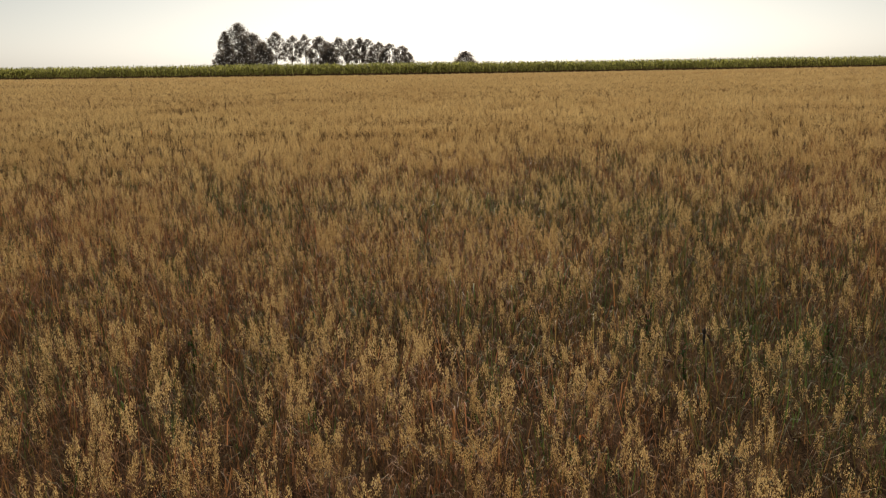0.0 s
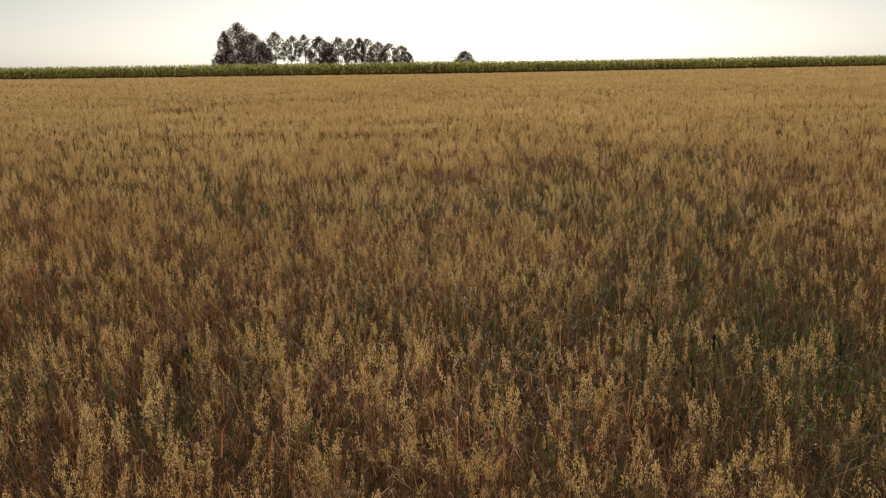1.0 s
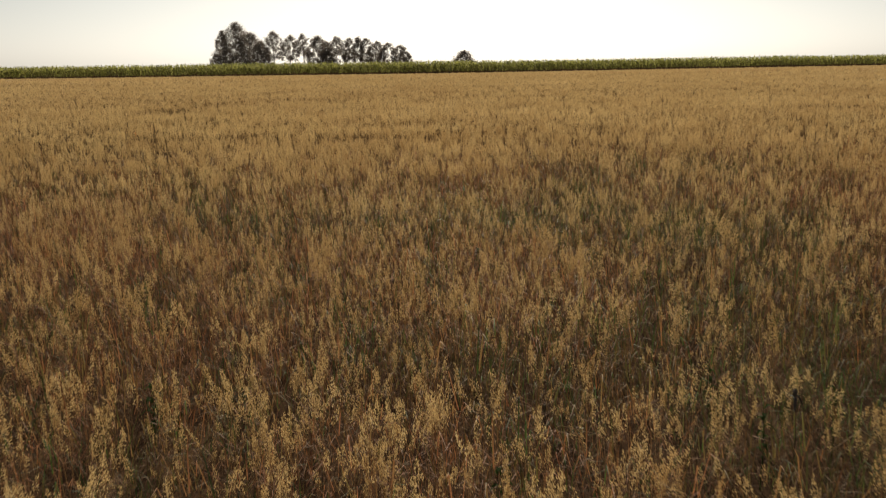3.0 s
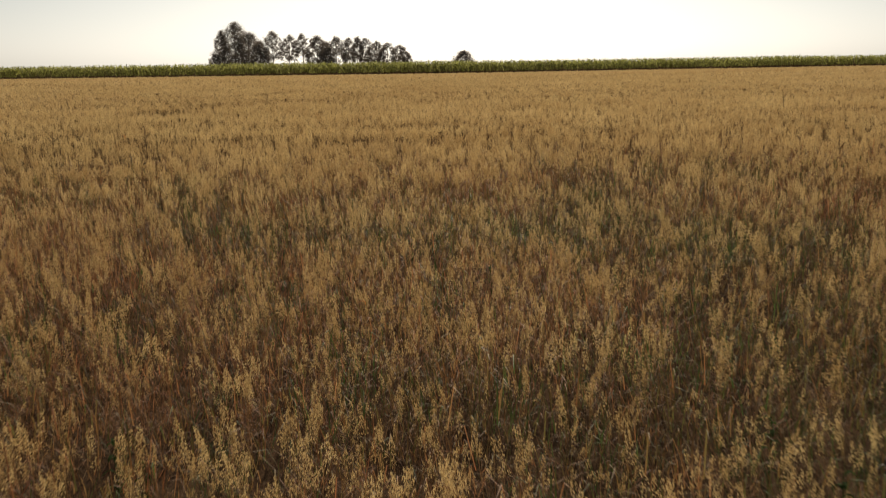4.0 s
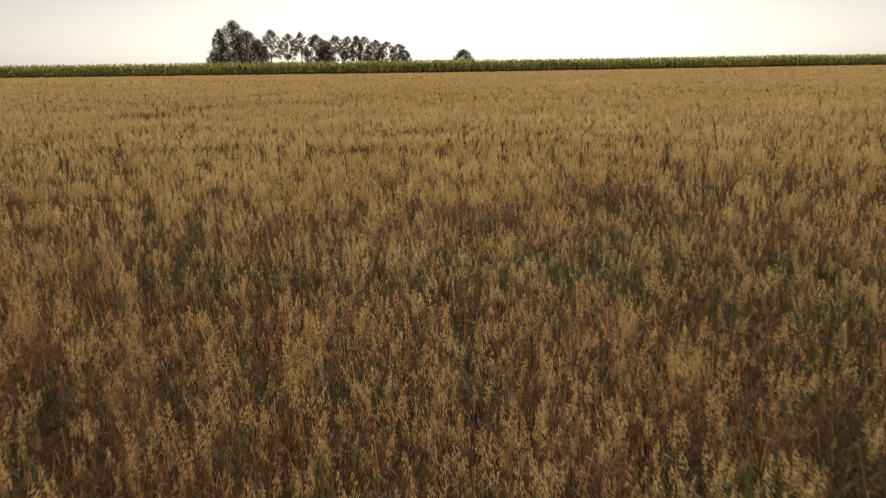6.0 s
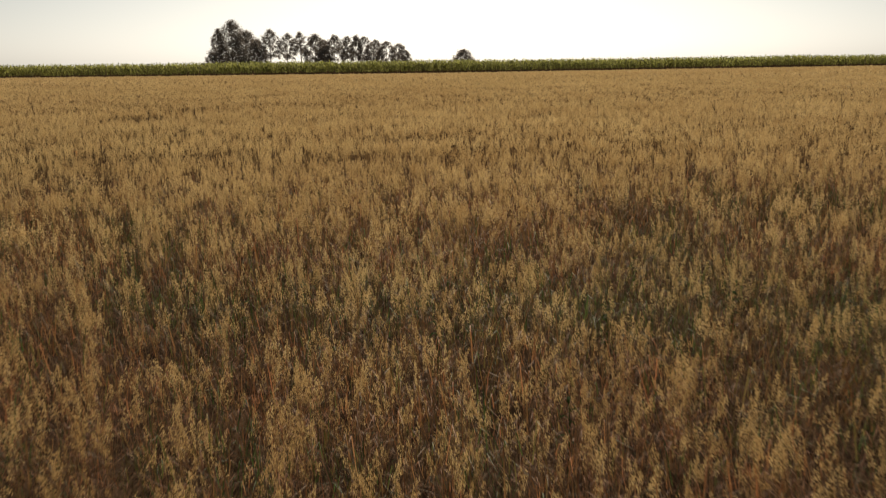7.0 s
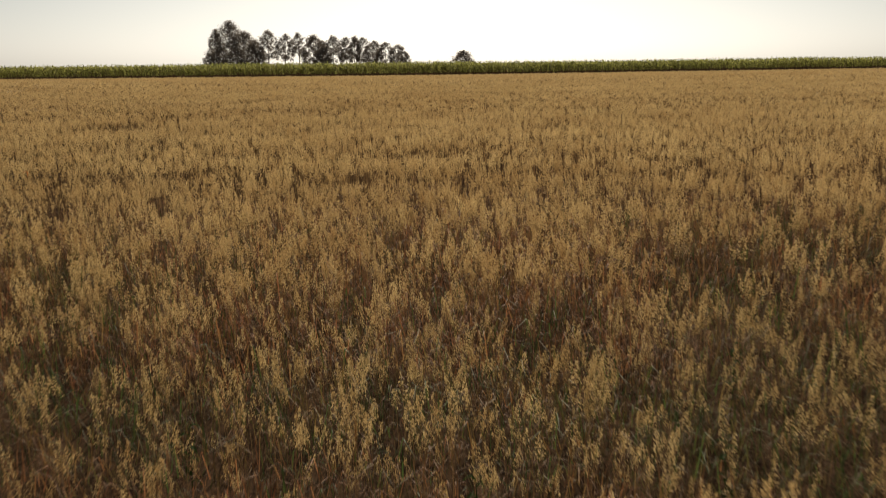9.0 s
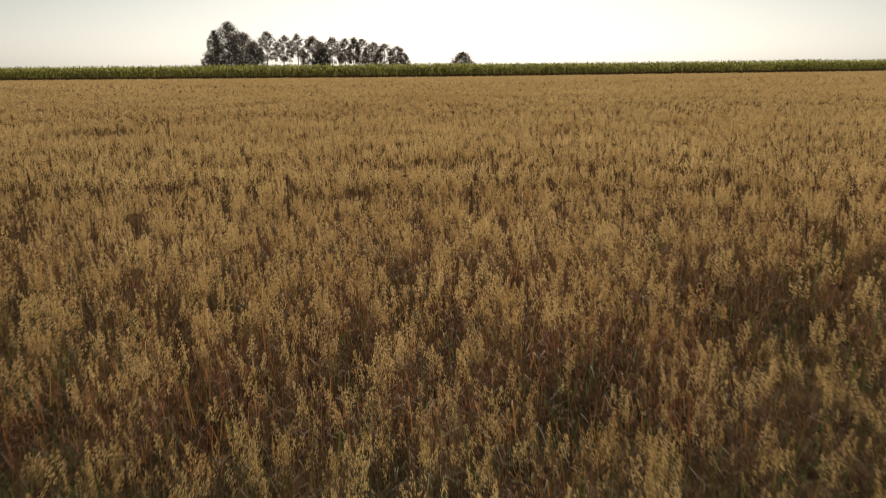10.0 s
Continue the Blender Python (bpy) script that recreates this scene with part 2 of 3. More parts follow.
def scatter(templates, x, y, height, ripe, lean, tone=None, under=0.0, heads_dry=0.0):
    """Sets one template on each place, turned, leaned and scaled, with stems and leaves that much less dry (under)
    and husks nearer to dry (heads_dry); gives vertices, faces, slots, dryness and tone."""
    pick = rs.randint(0, len(templates), len(x))
    z = land(x, y) - 0.01
    vs, fs, ms, rp, tn, base = [], [], [], [], [], 0
    tone = np.full(len(x), 0.5) if tone is None else tone
    for i, (v, f, m) in enumerate(templates):
        sel = np.nonzero(pick == i)[0]
        if not len(sel):
            continue
        a = rs.uniform(0, 2 * np.pi, len(sel))
        c, s = np.cos(a), np.sin(a)
        h = height[sel]
        wide = 0.35 + 0.65 * h
        px = (v[:, 0] * c[:, None] - v[:, 1] * s[:, None]) * wide[:, None]
        py = (v[:, 0] * s[:, None] + v[:, 1] * c[:, None]) * wide[:, None]
        pz = v[:, 2] * h[:, None]
        la, lm = rs.uniform(0, 2 * np.pi, len(sel)), np.abs(rs.normal(0, 1, len(sel))) * lean[sel]
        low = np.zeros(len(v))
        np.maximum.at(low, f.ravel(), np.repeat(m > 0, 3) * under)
        husk = np.zeros(len(v))
        np.maximum.at(husk, f.ravel(), np.repeat(m == 0, 3) * heads_dry)
        bend = (np.maximum(v[:, 2], 0) ** 1.6) * lm[:, None]
        px += bend * np.cos(la)[:, None] + WIND * v[:, 2] * h[:, None] + x[sel][:, None]
        py += bend * np.sin(la)[:, None] + y[sel][:, None]
        pz = pz - 0.5 * bend * lm[:, None] + z[sel][:, None]
        vs.append(np.stack([px, py, pz], -1).reshape(-1, 3))
        fs.append((f[None] + (np.arange(len(sel)) * len(v))[:, None, None]).reshape(-1, 3) + base)
        ms.append(np.tile(m, len(sel)))
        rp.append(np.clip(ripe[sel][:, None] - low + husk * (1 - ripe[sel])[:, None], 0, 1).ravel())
        tn.append(np.repeat(tone[sel], len(v)))
        base += len(v) * len(sel)
    return tuple(np.concatenate(a) for a in (vs, fs, ms, rp, tn))


# thin, green or gappy patches of the crop: x, y, radius across, radius along, greenness, thinning
PATCHES = [
    (3.30, 6.81, 1.60, 1.87, 0.72, 0.66),
    (3.40, 9.82, 1.50, 1.87, 0.55, 0.54),
    (2.55, 4.69, 0.60, 0.47, 0.5, 0.75),
    (-3.90, 8.31, 0.90, 2.03, 0.15, 0.42),
    (-1.60, 7.94, 1.60, 0.56, 0.25, 0.72),
    (1.20, 7.94, 1.90, 0.62, 0.4, 0.68),
    (-1.60, 15.3, 3.00, 0.95, 0.60, 0.26),
    (-11.00, 30.06, 6.00, 10.91, 0.22, 0.12),
    (5.00, 19.79, 2.40, 0.78, 0.4, 0.4),
    (-1.20, 13.37, 1.70, 0.37, 0.1, 0.72),
    (1.70, 14.96, 2.60, 1.35, 0.60, 0.26),
    (3.90, 14.0, 1.70, 1.6, 0.68, 0.52),
    (2.30, 16.77, 1.00, 1.09, 0.55, 0.42),
    (2.70, 12.24, 1.10, 0.93, 0.4, 0.66),
    (2.75, 19.11, 1.35, 0.42, 0.1, 1.6),
    (-10.40, 38.07, 1.50, 0.93, 0.1, 0.95),
]
# full, evenly ripe patches: x, y, radius across, radius along
LUSH = [(-1.20, 10.43, 1.7, 1.40), (0.90, 10.28, 1.0, 0.78)]


def crop_state(x, y):
    """Greenness and thinness of the crop at each place."""
    green = smooth((value_noise(x, y, 2.3, 3) * 0.6 + value_noise(x, y, 0.7, 4) * 0.4 - 0.54) / 0.25) * 0.36
    thin = smooth((value_noise(x * 0.6, y * 1.8, 1.1, 5) * 0.4 + value_noise(x, y, 0.35, 6) * 0.6 - 0.53) / 0.2) * 0.65 * (1 - 0.7 * smooth((y - 16) / 16))
    streak = value_noise(x * 0.3, y, 0.7, 31) * 0.6 + value_noise(x * 0.3, y, 1.9, 32) * 0.4
    thin = np.maximum(thin, smooth((streak - 0.62) / 0.16) * 0.32 * smooth((y - 8) / 9) * (1 - 0.4 * smooth((y - 28) / 23)))
    for px, py, rx, ry, g, t in PATCHES:
        w = np.exp(-(((x - px) / rx) ** 2 + ((y - py) / ry) ** 2) ** 1.5)
        green, thin = np.maximum(green, g * w), np.maximum(thin, t * w)
    for px, py, rx, ry in LUSH:
        w = np.exp(-(((x - px) / rx) ** 2 + ((y - py) / ry) ** 2))
        green, thin = green * (1 - w), thin * (1 - w)
    return green, thin


def sown(y0, y1, half, row, step, bunch, sigma, uneven):
    """Places of stalks in bunches along drilled rows over a stretch of the field, whose half-width grows with y;
    uneven: how much shorter the side shoots are."""
    blur = 0.05
    xs, ys = np.meshgrid(np.arange(-half(y1), half(y1), step), np.arange(y0 * (1 - 2 * blur), y1 * (1 + 2 * blur), row))
    cx = (xs + rs.uniform(-0.5, 0.5, xs.shape) * step * 2.2).ravel()
    cy = (ys + rs.normal(0, row * 0.20, xs.shape)).ravel()
    edge = cy * (1 + rs.normal(0, blur, len(cy)))
    keep = (edge >= y0) & (edge < y1) & (np.abs(cx) < half(cy)) & (cy < EDGE - 0.1 + 0.086 * cx)
    cx, cy = cx[keep], cy[keep]
    green, thin = crop_state(cx, cy)
    keep = rs.rand(len(cx)) > thin
    cx, cy, green, thin = cx[keep], cy[keep], green[keep], thin[keep]
    size = np.clip(rs.normal(1, 0.05, len(cx)) * (1.0 - 0.2 * thin) * (0.885 + 0.08 * value_noise(cx, cy, 1.7, 9) + 0.15 * value_noise(cx * 0.35, cy, 0.5, 12)), 0.62, 1.2)
    reps = np.maximum(1, rs.poisson(bunch, len(cx))) if bunch > 1 else np.ones(len(cx), int)
    dx, dy = rs.normal(0, sigma, reps.sum()), rs.normal(0, sigma, reps.sum())
    x, y = np.repeat(cx, reps) + dx, np.repeat(cy, reps) + dy
    h = CROP * np.repeat(size, reps) * (1.06 - uneven * rs.rand(reps.sum()) ** 1.3 - 0.18 * uneven * np.hypot(dx, dy) / sigma)
    ripe = np.clip(1 - np.repeat(green, reps) * rs.uniform(0.3, 1.3, reps.sum()), 0, 1)
    return x, y, h, ripe


def tone_of(x, y, spread):
    """How pale each plant is, 0 rusty to 1 bleached: clumps of a metre or so, streaks across, and plant by plant."""
    base = 0.45 * value_noise(x, y, 0.9, 61) + 0.35 * value_noise(x * 0.4, y, 1.6, 62) + 0.2 * value_noise(x, y, 6.0, 63)
    return np.clip(0.5 + (base - 0.5) * 0.9 + rs.normal(0, spread, len(x)), 0, 1)


near_kits = [oat_stalk(rs.randint(54, 66), 0.0180, 0.0034, 2, 0.032, 0.71) for _ in range(18)]
inner_kits = [oat_stalk(rs.randint(50, 60), 0.0185, 0.0034, 2, 0.030, 0.73) for _ in range(18)]
next_kits = [oat_stalk(rs.randint(34, 40), 0.023, 0.0054, 1, 0.036, 0.72) for _ in range(18)]
mid_kits = [plume(26, 0.040, 0.0105, 0.078, 0.80, 1, 4) for _ in range(18)]
distant_kits = [plume(14, 0.056, 0.0175, 0.115, 0.86, 1, 4) for _ in range(16)]
far_kits = [plume(9, 0.12, 0.038, 0.18, 0.76, 1) for _ in range(12)]

pieces = []
for kits, y0, y1, half, row, step, bunch, sigma, lean, spread, uneven in (
    (near_kits, 3.0, 12.5, lambda y: 1.3 + 0.50 * y, 0.30, 0.235, 6.0, 0.046, 0.06, 0.16, 0.40),
    (inner_kits, 12.5, 18.0, lambda y: 1.3 + 0.50 * y, 0.29, 0.23, 5.8, 0.050, 0.055, 0.18, 0.34),
    (next_kits, 18.0, 26.0, lambda y: 1.3 + 0.50 * y, 0.28, 0.22, 5.4, 0.046, 0.05, 0.14, 0.22),
    (mid_kits, 26.0, 42.0, lambda y: 1.3 + 0.52 * y, 0.21, 0.142, 1, 0.02, 0.05, 0.15, 0.10),
    (distant_kits, 42.0, 70.0, lambda y: 1.0 + 0.53 * y, 0.30, 0.20, 1, 0.02, 0.04, 0.12, 0.08),
    (far_kits, 70.0, 153.0, lambda y: 3.0 + 0.54 * y, 0.70, 0.42, 1, 0.05, 0.04, 0.08, 0.08),
):
    x, y, h, ripe = sown(y0, y1, half, row, step, bunch, sigma, uneven)
    pieces.append(scatter(kits, x, y, h, ripe, np.full(len(x), lean), tone_of(x, y, spread), 0.0 if y1 < 20 else 0.15 if kits is next_kits else 0.2, 0.75))
# the rest of the field, beside and behind: plain bunches close by, coarser ones farther off
wide_kits = [plume(8, 0.22, 0.13, 0.45, 0.60, 1) for _ in range(8)]
for kits, x0, x1, y0, y1, count in ((far_kits, -30, 30, -14, 45, 11000), (distant_kits, -14, 14, -4, 22, 4500), (wide_kits, -110, 110, -60, 147, 14000)):
    x, y = rs.uniform(x0, x1, count), rs.uniform(y0, y1, count)
    keep = (np.abs(x) > 1.3 + 0.51 * np.maximum(y, 0)) | (y < 3.0)
    if kits is wide_kits:
        keep &= (np.abs(x) > np.maximum(29.5, 3 + 0.54 * y)) | (y < -13.5)
    x, y = x[keep], y[keep]
    green, thin = crop_state(x, y)
    pieces.append(scatter(kits, x, y, CROP * rs.uniform(0.88, 1.08, len(x)), 1 - green, np.full(len(x), 0.06), tone_of(x, y, 0.1)))

shift = np.cumsum([0] + [len(p[0]) for p in pieces])
oat_mesh = bulk(
    "oat_crop",
    np.concatenate([p[0] for p in pieces]),
    np.concatenate([p[1] + s for p, s in zip(pieces, shift)]),
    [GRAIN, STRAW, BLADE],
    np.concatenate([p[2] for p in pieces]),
    np.concatenate([p[3] for p in pieces]),
    np.concatenate([p[4] for p in pieces]),
)
tagged(new("oat_crop", oat_mesh), label="ripe golden oat crop with nodding panicles and green patches", category="crop", kind="stuff")

# ---- dry leaves low in the crop ----


def low_leaf():
    kit = Kit()
    for _ in range(4):
        a = rs.uniform(0, 6.28)
        length = rs.uniform(0.12, 0.30)
        w = turn_vec(a + 1.57) * rs.uniform(0.0018, 0.0040)
        p0 = np.array((rs.normal(0, 0.06), rs.normal(0, 0.06), rs.uniform(0, 0.36)))
        p1 = p0 + turn_vec(a) * length * 0.25 + np.array((0, 0, length * rs.uniform(0.3, 0.8)))
        p2 = p1 + turn_vec(a) * length * rs.uniform(0.2, 0.6) + np.array((0, 0, length * rs.uniform(-0.4, 0.4)))
        kit.blade([p0, p1, p2], [w, w * 0.8], 0)
    return kit.arrays()


count = 25000
y = np.concatenate([3.0 + (rs.rand(21000) ** 0.7) * 20, rs.uniform(-4, 22, 4000)])
x = np.concatenate([rs.uniform(-1, 1, 21000) * (1.3 + 0.50 * y[:21000]), rs.uniform(-13, 13, 4000)])
green, thin = crop_state(x, y)
shoots = smooth((value_noise(x, y, 0.28, 41) - 0.55) / 0.2)
ripe = np.clip(1 - 1.2 * green - 0.7 * rs.rand(count) ** 1.4 - 0.8 * shoots, 0, 1)
v, f, m, r, _ = scatter([low_leaf() for _ in range(12)], x, y, rs.uniform(0.7, 1.6, count), ripe, np.full(count, 0.05))
tagged(new("undergrowth", bulk("undergrowth", v, f, [BLADE], m, r)), label="tangled reddish dry leaves and green shoots low in the oats", category="undergrowth", kind="stuff")

# ---- the cane field ----


def cane_plant():
    kit = Kit()
    top = np.array((rs.normal(0, 0.08), rs.normal(0, 0.08), rs.uniform(1.5, 1.75)))
    kit.stem(np.zeros(3), top, 0.022, 1)
    for i in range(13):
        dry = i < 4
        z = rs.uniform(0.2, 0.85) if dry else rs.uniform(0.8, 1.75)
        a = rs.uniform(0, 6.28)
        length = rs.uniform(0.45, 0.8) if dry else rs.uniform(0.6, 0.9)
        rise = rs.uniform(-0.9, -0.1) if dry else rs.uniform(0.6, 0.85)
        w = turn_vec(a + 1.57) * (0.045 if dry else 0.034)
        p0 = np.array((0, 0, z))
        p1 = p0 + turn_vec(a) * length * 0.28 + np.array((0, 0, length * 0.5 * rise))
        p2 = p1 + turn_vec(a) * length * (0.15 if dry else 0.42) - np.array((0, 0, length * (0.4 if dry else 0.08)))
        p2[2] = max(p2[2], 0.02)
        kit.blade([p0, p1, p2], [w, w], 1 if dry else 0)
    return kit.arrays()


rows_x, rows_y = [], []
for row in range(7):
    xs = np.arange(-105, 105, 0.21 if row < 4 else 0.36)
    rows_x.append(xs + rs.normal(0, 0.1, len(xs)))
    rows_y.append(EDGE + 0.9 + 0.086 * xs + row * 1.3 + rs.normal(0, 0.16, len(xs)))
x, y = np.concatenate(rows_x), np.concatenate(rows_y)
h = rs.uniform(0.95, 1.02, len(x)) * (0.965 + 0.07 * value_noise(x, y, 9, 21)) * 1.40 * (1 - 0.0015 * np.clip(x, 0, 100))
v, f, m, _, _ = scatter([cane_plant() for _ in range(14)], x, y, h, np.ones(len(x)), np.full(len(x), 0.12))
tagged(new("cane_field", bulk("cane_field", v, f, [CANE_LEAF, CANE_DRY], m)), label="tall green cane hedge with brown lower leaves", category="cane field", kind="stuff")

# ---- trees ----


def branch_tube(bm, points, radii, sides=7):
    rings = []
    for i, (p, r) in enumerate(zip(points, radii)):
        d = (points[min(i + 1, len(points) - 1)] - points[max(i - 1, 0)]).normalized()
        u = d.orthogonal().normalized()
        w = d.cross(u)
        rings.append([bm.verts.new(p + (u * math.cos(q) + w * math.sin(q)) * r) for q in (2 * math.pi * s / sides for s in range(sides))])
    for a, b in zip(rings, rings[1:]):
        for s in range(sides):
            bm.faces.new((a[s], a[(s + 1) % sides], b[(s + 1) % sides], b[s]))
    bm.faces.new(rings[-1])


def tree(x, y, height, width, bare, tip, lumps, leaves, label, seed):
    """Trunk, limbs and a crown of leaf sprays in clumps round the limbs' ends; bare: share of the height with no more than
    a few low limbs; tip: how pointed the crown is, 0 round to 1 conical."""
    rnd = random.Random(seed)
    rt = np.random.RandomState(seed)
    root = new("tree")
    root.location = (x, y, float(land(x, y)))
    tagged(root, label=label, category="tree", group="trees behind the cane")
    bm = bmesh.new()
    lean = Vector((rnd.uniform(-0.03, 0.03), rnd.uniform(-0.03, 0.03), 0)) * height
    foot, crest = Vector((0, 0, -0.3)), Vector((0, 0, height * 0.95)) + lean
    spine = [foot, foot.lerp(crest, 0.33) - lean * 0.15, foot.lerp(crest, 0.68), crest]
    r0 = 0.014 * height
    branch_tube(bm, spine, [r0, r0 * 0.75, r0 * 0.45, r0 * 0.1])
    ends = []
    for i in range(lumps):
        u = (i + 0.5) / lumps
        dome = math.sqrt(max(0.0, 1 - max(0.0, (u - 0.3) / 0.7) ** 2)) * min(1.0, 0.62 + u * 1.3)
        shape = (1 - tip) * dome + tip * (1 - u) ** 0.75
        lump = max(0.6, width * rnd.uniform(0.11, 0.18)) * (0.7 + 0.3 * shape)
        edge = max(0.0, width * 0.62 * shape - lump * 0.6)
        reach = edge * math.sqrt(rnd.uniform(0.2, 1.0))
        a = i * 2.4 + rnd.uniform(-0.5, 0.5)
        c = foot.lerp(crest, bare + (1 - bare) * u)
        end = c + Vector((math.cos(a) * reach, math.sin(a) * reach, 0))
        end.z = min(end.z, height - lump * 0.8)
        start = foot.lerp(crest, max(0.08, bare + (1 - bare) * u - 0.16))
        if i % 2 == 0:
            branch_tube(bm, [start, start.lerp(end, 0.5) + Vector((0, 0, -0.08 * reach)), end], [r0 * 0.26, r0 * 0.17, r0 * 0.05], 5)
        ends.append((end, lump))
    part("trunk", bm, BARK, root, "pale grey-brown trunk and limbs")
    vs, fs, n = [], [], 0
    total = sum(r * r for _, r in ends)
    for end, r in ends:
        per = max(20, int(leaves * r * r / total))
        d = rt.normal(size=(per, 3))
        d /= np.linalg.norm(d, axis=1, keepdims=True)
        p = np.array(end) + d * (r * rt.uniform(0.15, 1.1, (per, 1))) * (1, 1, 0.85)
        s = rt.uniform(0.12, 0.34, (per, 1))
        along = rt.normal(size=(per, 3)) * (0.6, 0.6, 1.0) - (0, 0, 0.4)
        along *= s / np.linalg.norm(along, axis=1, keepdims=True)
        across = np.cross(along, rt.normal(size=(per, 3)))
        across *= 0.4 * s / np.linalg.norm(across, axis=1, keepdims=True)
        vs.append(np.stack([p - along, p + across, p + along, p - across], 1).reshape(-1, 3))
        q = np.arange(per) * 4 + n
        fs.append(np.concatenate([np.stack([q, q + 1, q + 2], 1), np.stack([q, q + 2, q + 3], 1)]))
        n += 4 * per
    crown = new("crown", bulk("crown", np.concatenate(vs), np.concatenate(fs), [HAZED_EUCALYPT]))
    crown.parent = root
    return root


EUC = "slender dark eucalyptus with an airy crown and bare lower trunk"
# x, y, height, crown width, bare share, pointedness, lumps, leaves, label
TREES = [
    (-71.6, 342.8, 17.6, 14.3, 0.06, 0.45, 143, 12705, "broad tall dark tree with a dense crown to the ground"),
    (-75.9, 341.2, 15.1, 7.5, 0.06, 0.5, 78, 5313, "narrow dark tree beside a taller one"),
    (-66.5, 339.7, 14.0, 12.4, 0.06, 0.35, 109, 9471, "dense dark tree beside a taller one"),
    (-62.8, 341.3, 10.9, 8.6, 0.05, 0.3, 65, 4851, "low dark bushy tree at the foot of taller ones"),
    (-78.6, 341.2, 6.6, 6.2, 0.05, 0.55, 36, 1963, "low dark bushy tree at the end of the row"),
    (-58.9, 345.8, 14.5, 8.7, 0.34, 0.32, 57, 4296, EUC),
    (-53.5, 347.4, 13.2, 7.2, 0.34, 0.32, 46, 3187, EUC),
    (-48.9, 350.4, 13.6, 7.0, 0.42, 0.35, 44, 2772, EUC),
    (-43.7, 348.9, 12.8, 10.0, 0.18, 0.32, 67, 6375, "dark eucalyptus with a fuller low crown"),
    (-41.0, 352.0, 10.9, 7.5, 0.12, 0.35, 52, 4573, "dark eucalyptus with a fuller low crown"),
    (-37.3, 353.5, 12.5, 8.0, 0.28, 0.35, 54, 4018, EUC),
    (-32.9, 355.0, 12.2, 7.0, 0.30, 0.35, 46, 3187, EUC),
    (-30.1, 356.5, 12.4, 6.8, 0.32, 0.35, 46, 3049, EUC),
    (-27.1, 358.1, 12.1, 7.8, 0.26, 0.32, 52, 3741, EUC),
    (-23.1, 359.6, 10.8, 7.8, 0.22, 0.35, 52, 3603, EUC),
    (-19.2, 361.1, 10.2, 8.0, 0.24, 0.35, 52, 3464, EUC),
    (-14.5, 362.7, 9.4, 8.3, 0.20, 0.35, 52, 3464, EUC),
    (-12.3, 363.6, 7.0, 5.2, 0.2, 0.3, 31, 1801, "small eucalyptus at the end of the row"),
    (8.3, 343.0, 6.7, 9.1, 0.06, 0.45, 91, 4851, "lone low round-topped dark tree"),
    (-163.5, 348.5, 3.6, 7.2, 0.1, 0.18, 20, 2772, "small distant dark tree just over the cane"),
]
for i, row in enumerate(TREES):
    tree(*row, seed=50 + i)

# ---- dead weeds standing over the oats ----


def dead_weed(x, y, height, twigs, seed):
    """A dried dock: a thin stalk with ragged spikes of seed at its top and on its twigs."""
    rnd = random.Random(seed)
    root = new("dead_weed")
    root.location = (x, y, float(land(x, y)))
    tagged(root, label="dark dried weed stalk with rough seed spikes above the oats", category="weed", group="dead weeds in the crop")

    def spike(a, b, r):
        bm = bmesh.new()
        branch_tube(bm, [a, a.lerp(b, 0.5) + Vector((rnd.gauss(0, 0.006), 0, 0)), b], [0.006, 0.005, 0.002], 5)
        for q in range(26):
            t = rnd.random()
            p = a.lerp(b, t)
            out = Vector((rnd.gauss(0, 1), rnd.gauss(0, 1), rnd.uniform(0.1, 1.2))).normalized() * r * (1.25 - 0.8 * t) * rnd.uniform(0.5, 1.5)
            side = out.orthogonal().normalized() * 0.009 * rnd.uniform(0.6, 1.3)
            deep = out.cross(side).normalized() * 0.005
            foot = [bm.verts.new(p + side), bm.verts.new(p - side * 0.5 + deep), bm.verts.new(p - side * 0.5 - deep)]
            tip = bm.verts.new(p + out)
            for k in range(3):
                bm.faces.new((foot[k], foot[(k + 1) % 3], tip))
        part("seed_spike", bm, WEED, root)

    bm = bmesh.new()
    top = Vector((rnd.uniform(-0.12, 0.06), rnd.uniform(-0.05, 0.05), height))
    branch_tube(bm, [Vector((0, 0, -0.02)), top * 0.5 + Vector((rnd.uniform(-0.02, 0.02), 0, 0)), top * 0.78], [0.009, 0.008, 0.006], 6)
    part("stalk", bm, WEED, root)
    spike(top * 0.74, top, 0.034)
    for _ in range(twigs):
        s = top * rnd.uniform(0.58, 0.8)
        a = rnd.uniform(0, 6.28)
        spike(s, s + Vector((math.cos(a) * 0.11, math.sin(a) * 0.11, rnd.uniform(0.12, 0.24))), 0.028)
    return root


for i, (x, y, h, twigs) in enumerate([
    (-14.83, 39.90, 1.31, 2), (-14.83, 45.49, 1.36, 0), (-12.82, 45.04, 1.26, 1), (-8.00, 24.94, 1.03, 1), (-7.46, 25.47, 1.15, 2), (-9.70, 25.32, 1.01, 3),
    (11.17, 33.49, 1.26, 2), (7.51, 33.71, 1.15, 1), (9.20, 25.70, 1.01, 3), (7.99, 21.47, 0.96, 1), (-8.91, 38.92, 1.09, 3), (-7.41, 42.02, 1.11, 2),
    (4.25, 34.47, 1.03, 1), (3.89, 22.07, 0.93, 1), (-2.40, 39.46, 1.03, 0),
]):
    dead_weed(x, y, h, twigs, 200 + i)

# ---- flattened stalks where the crop lies down ----


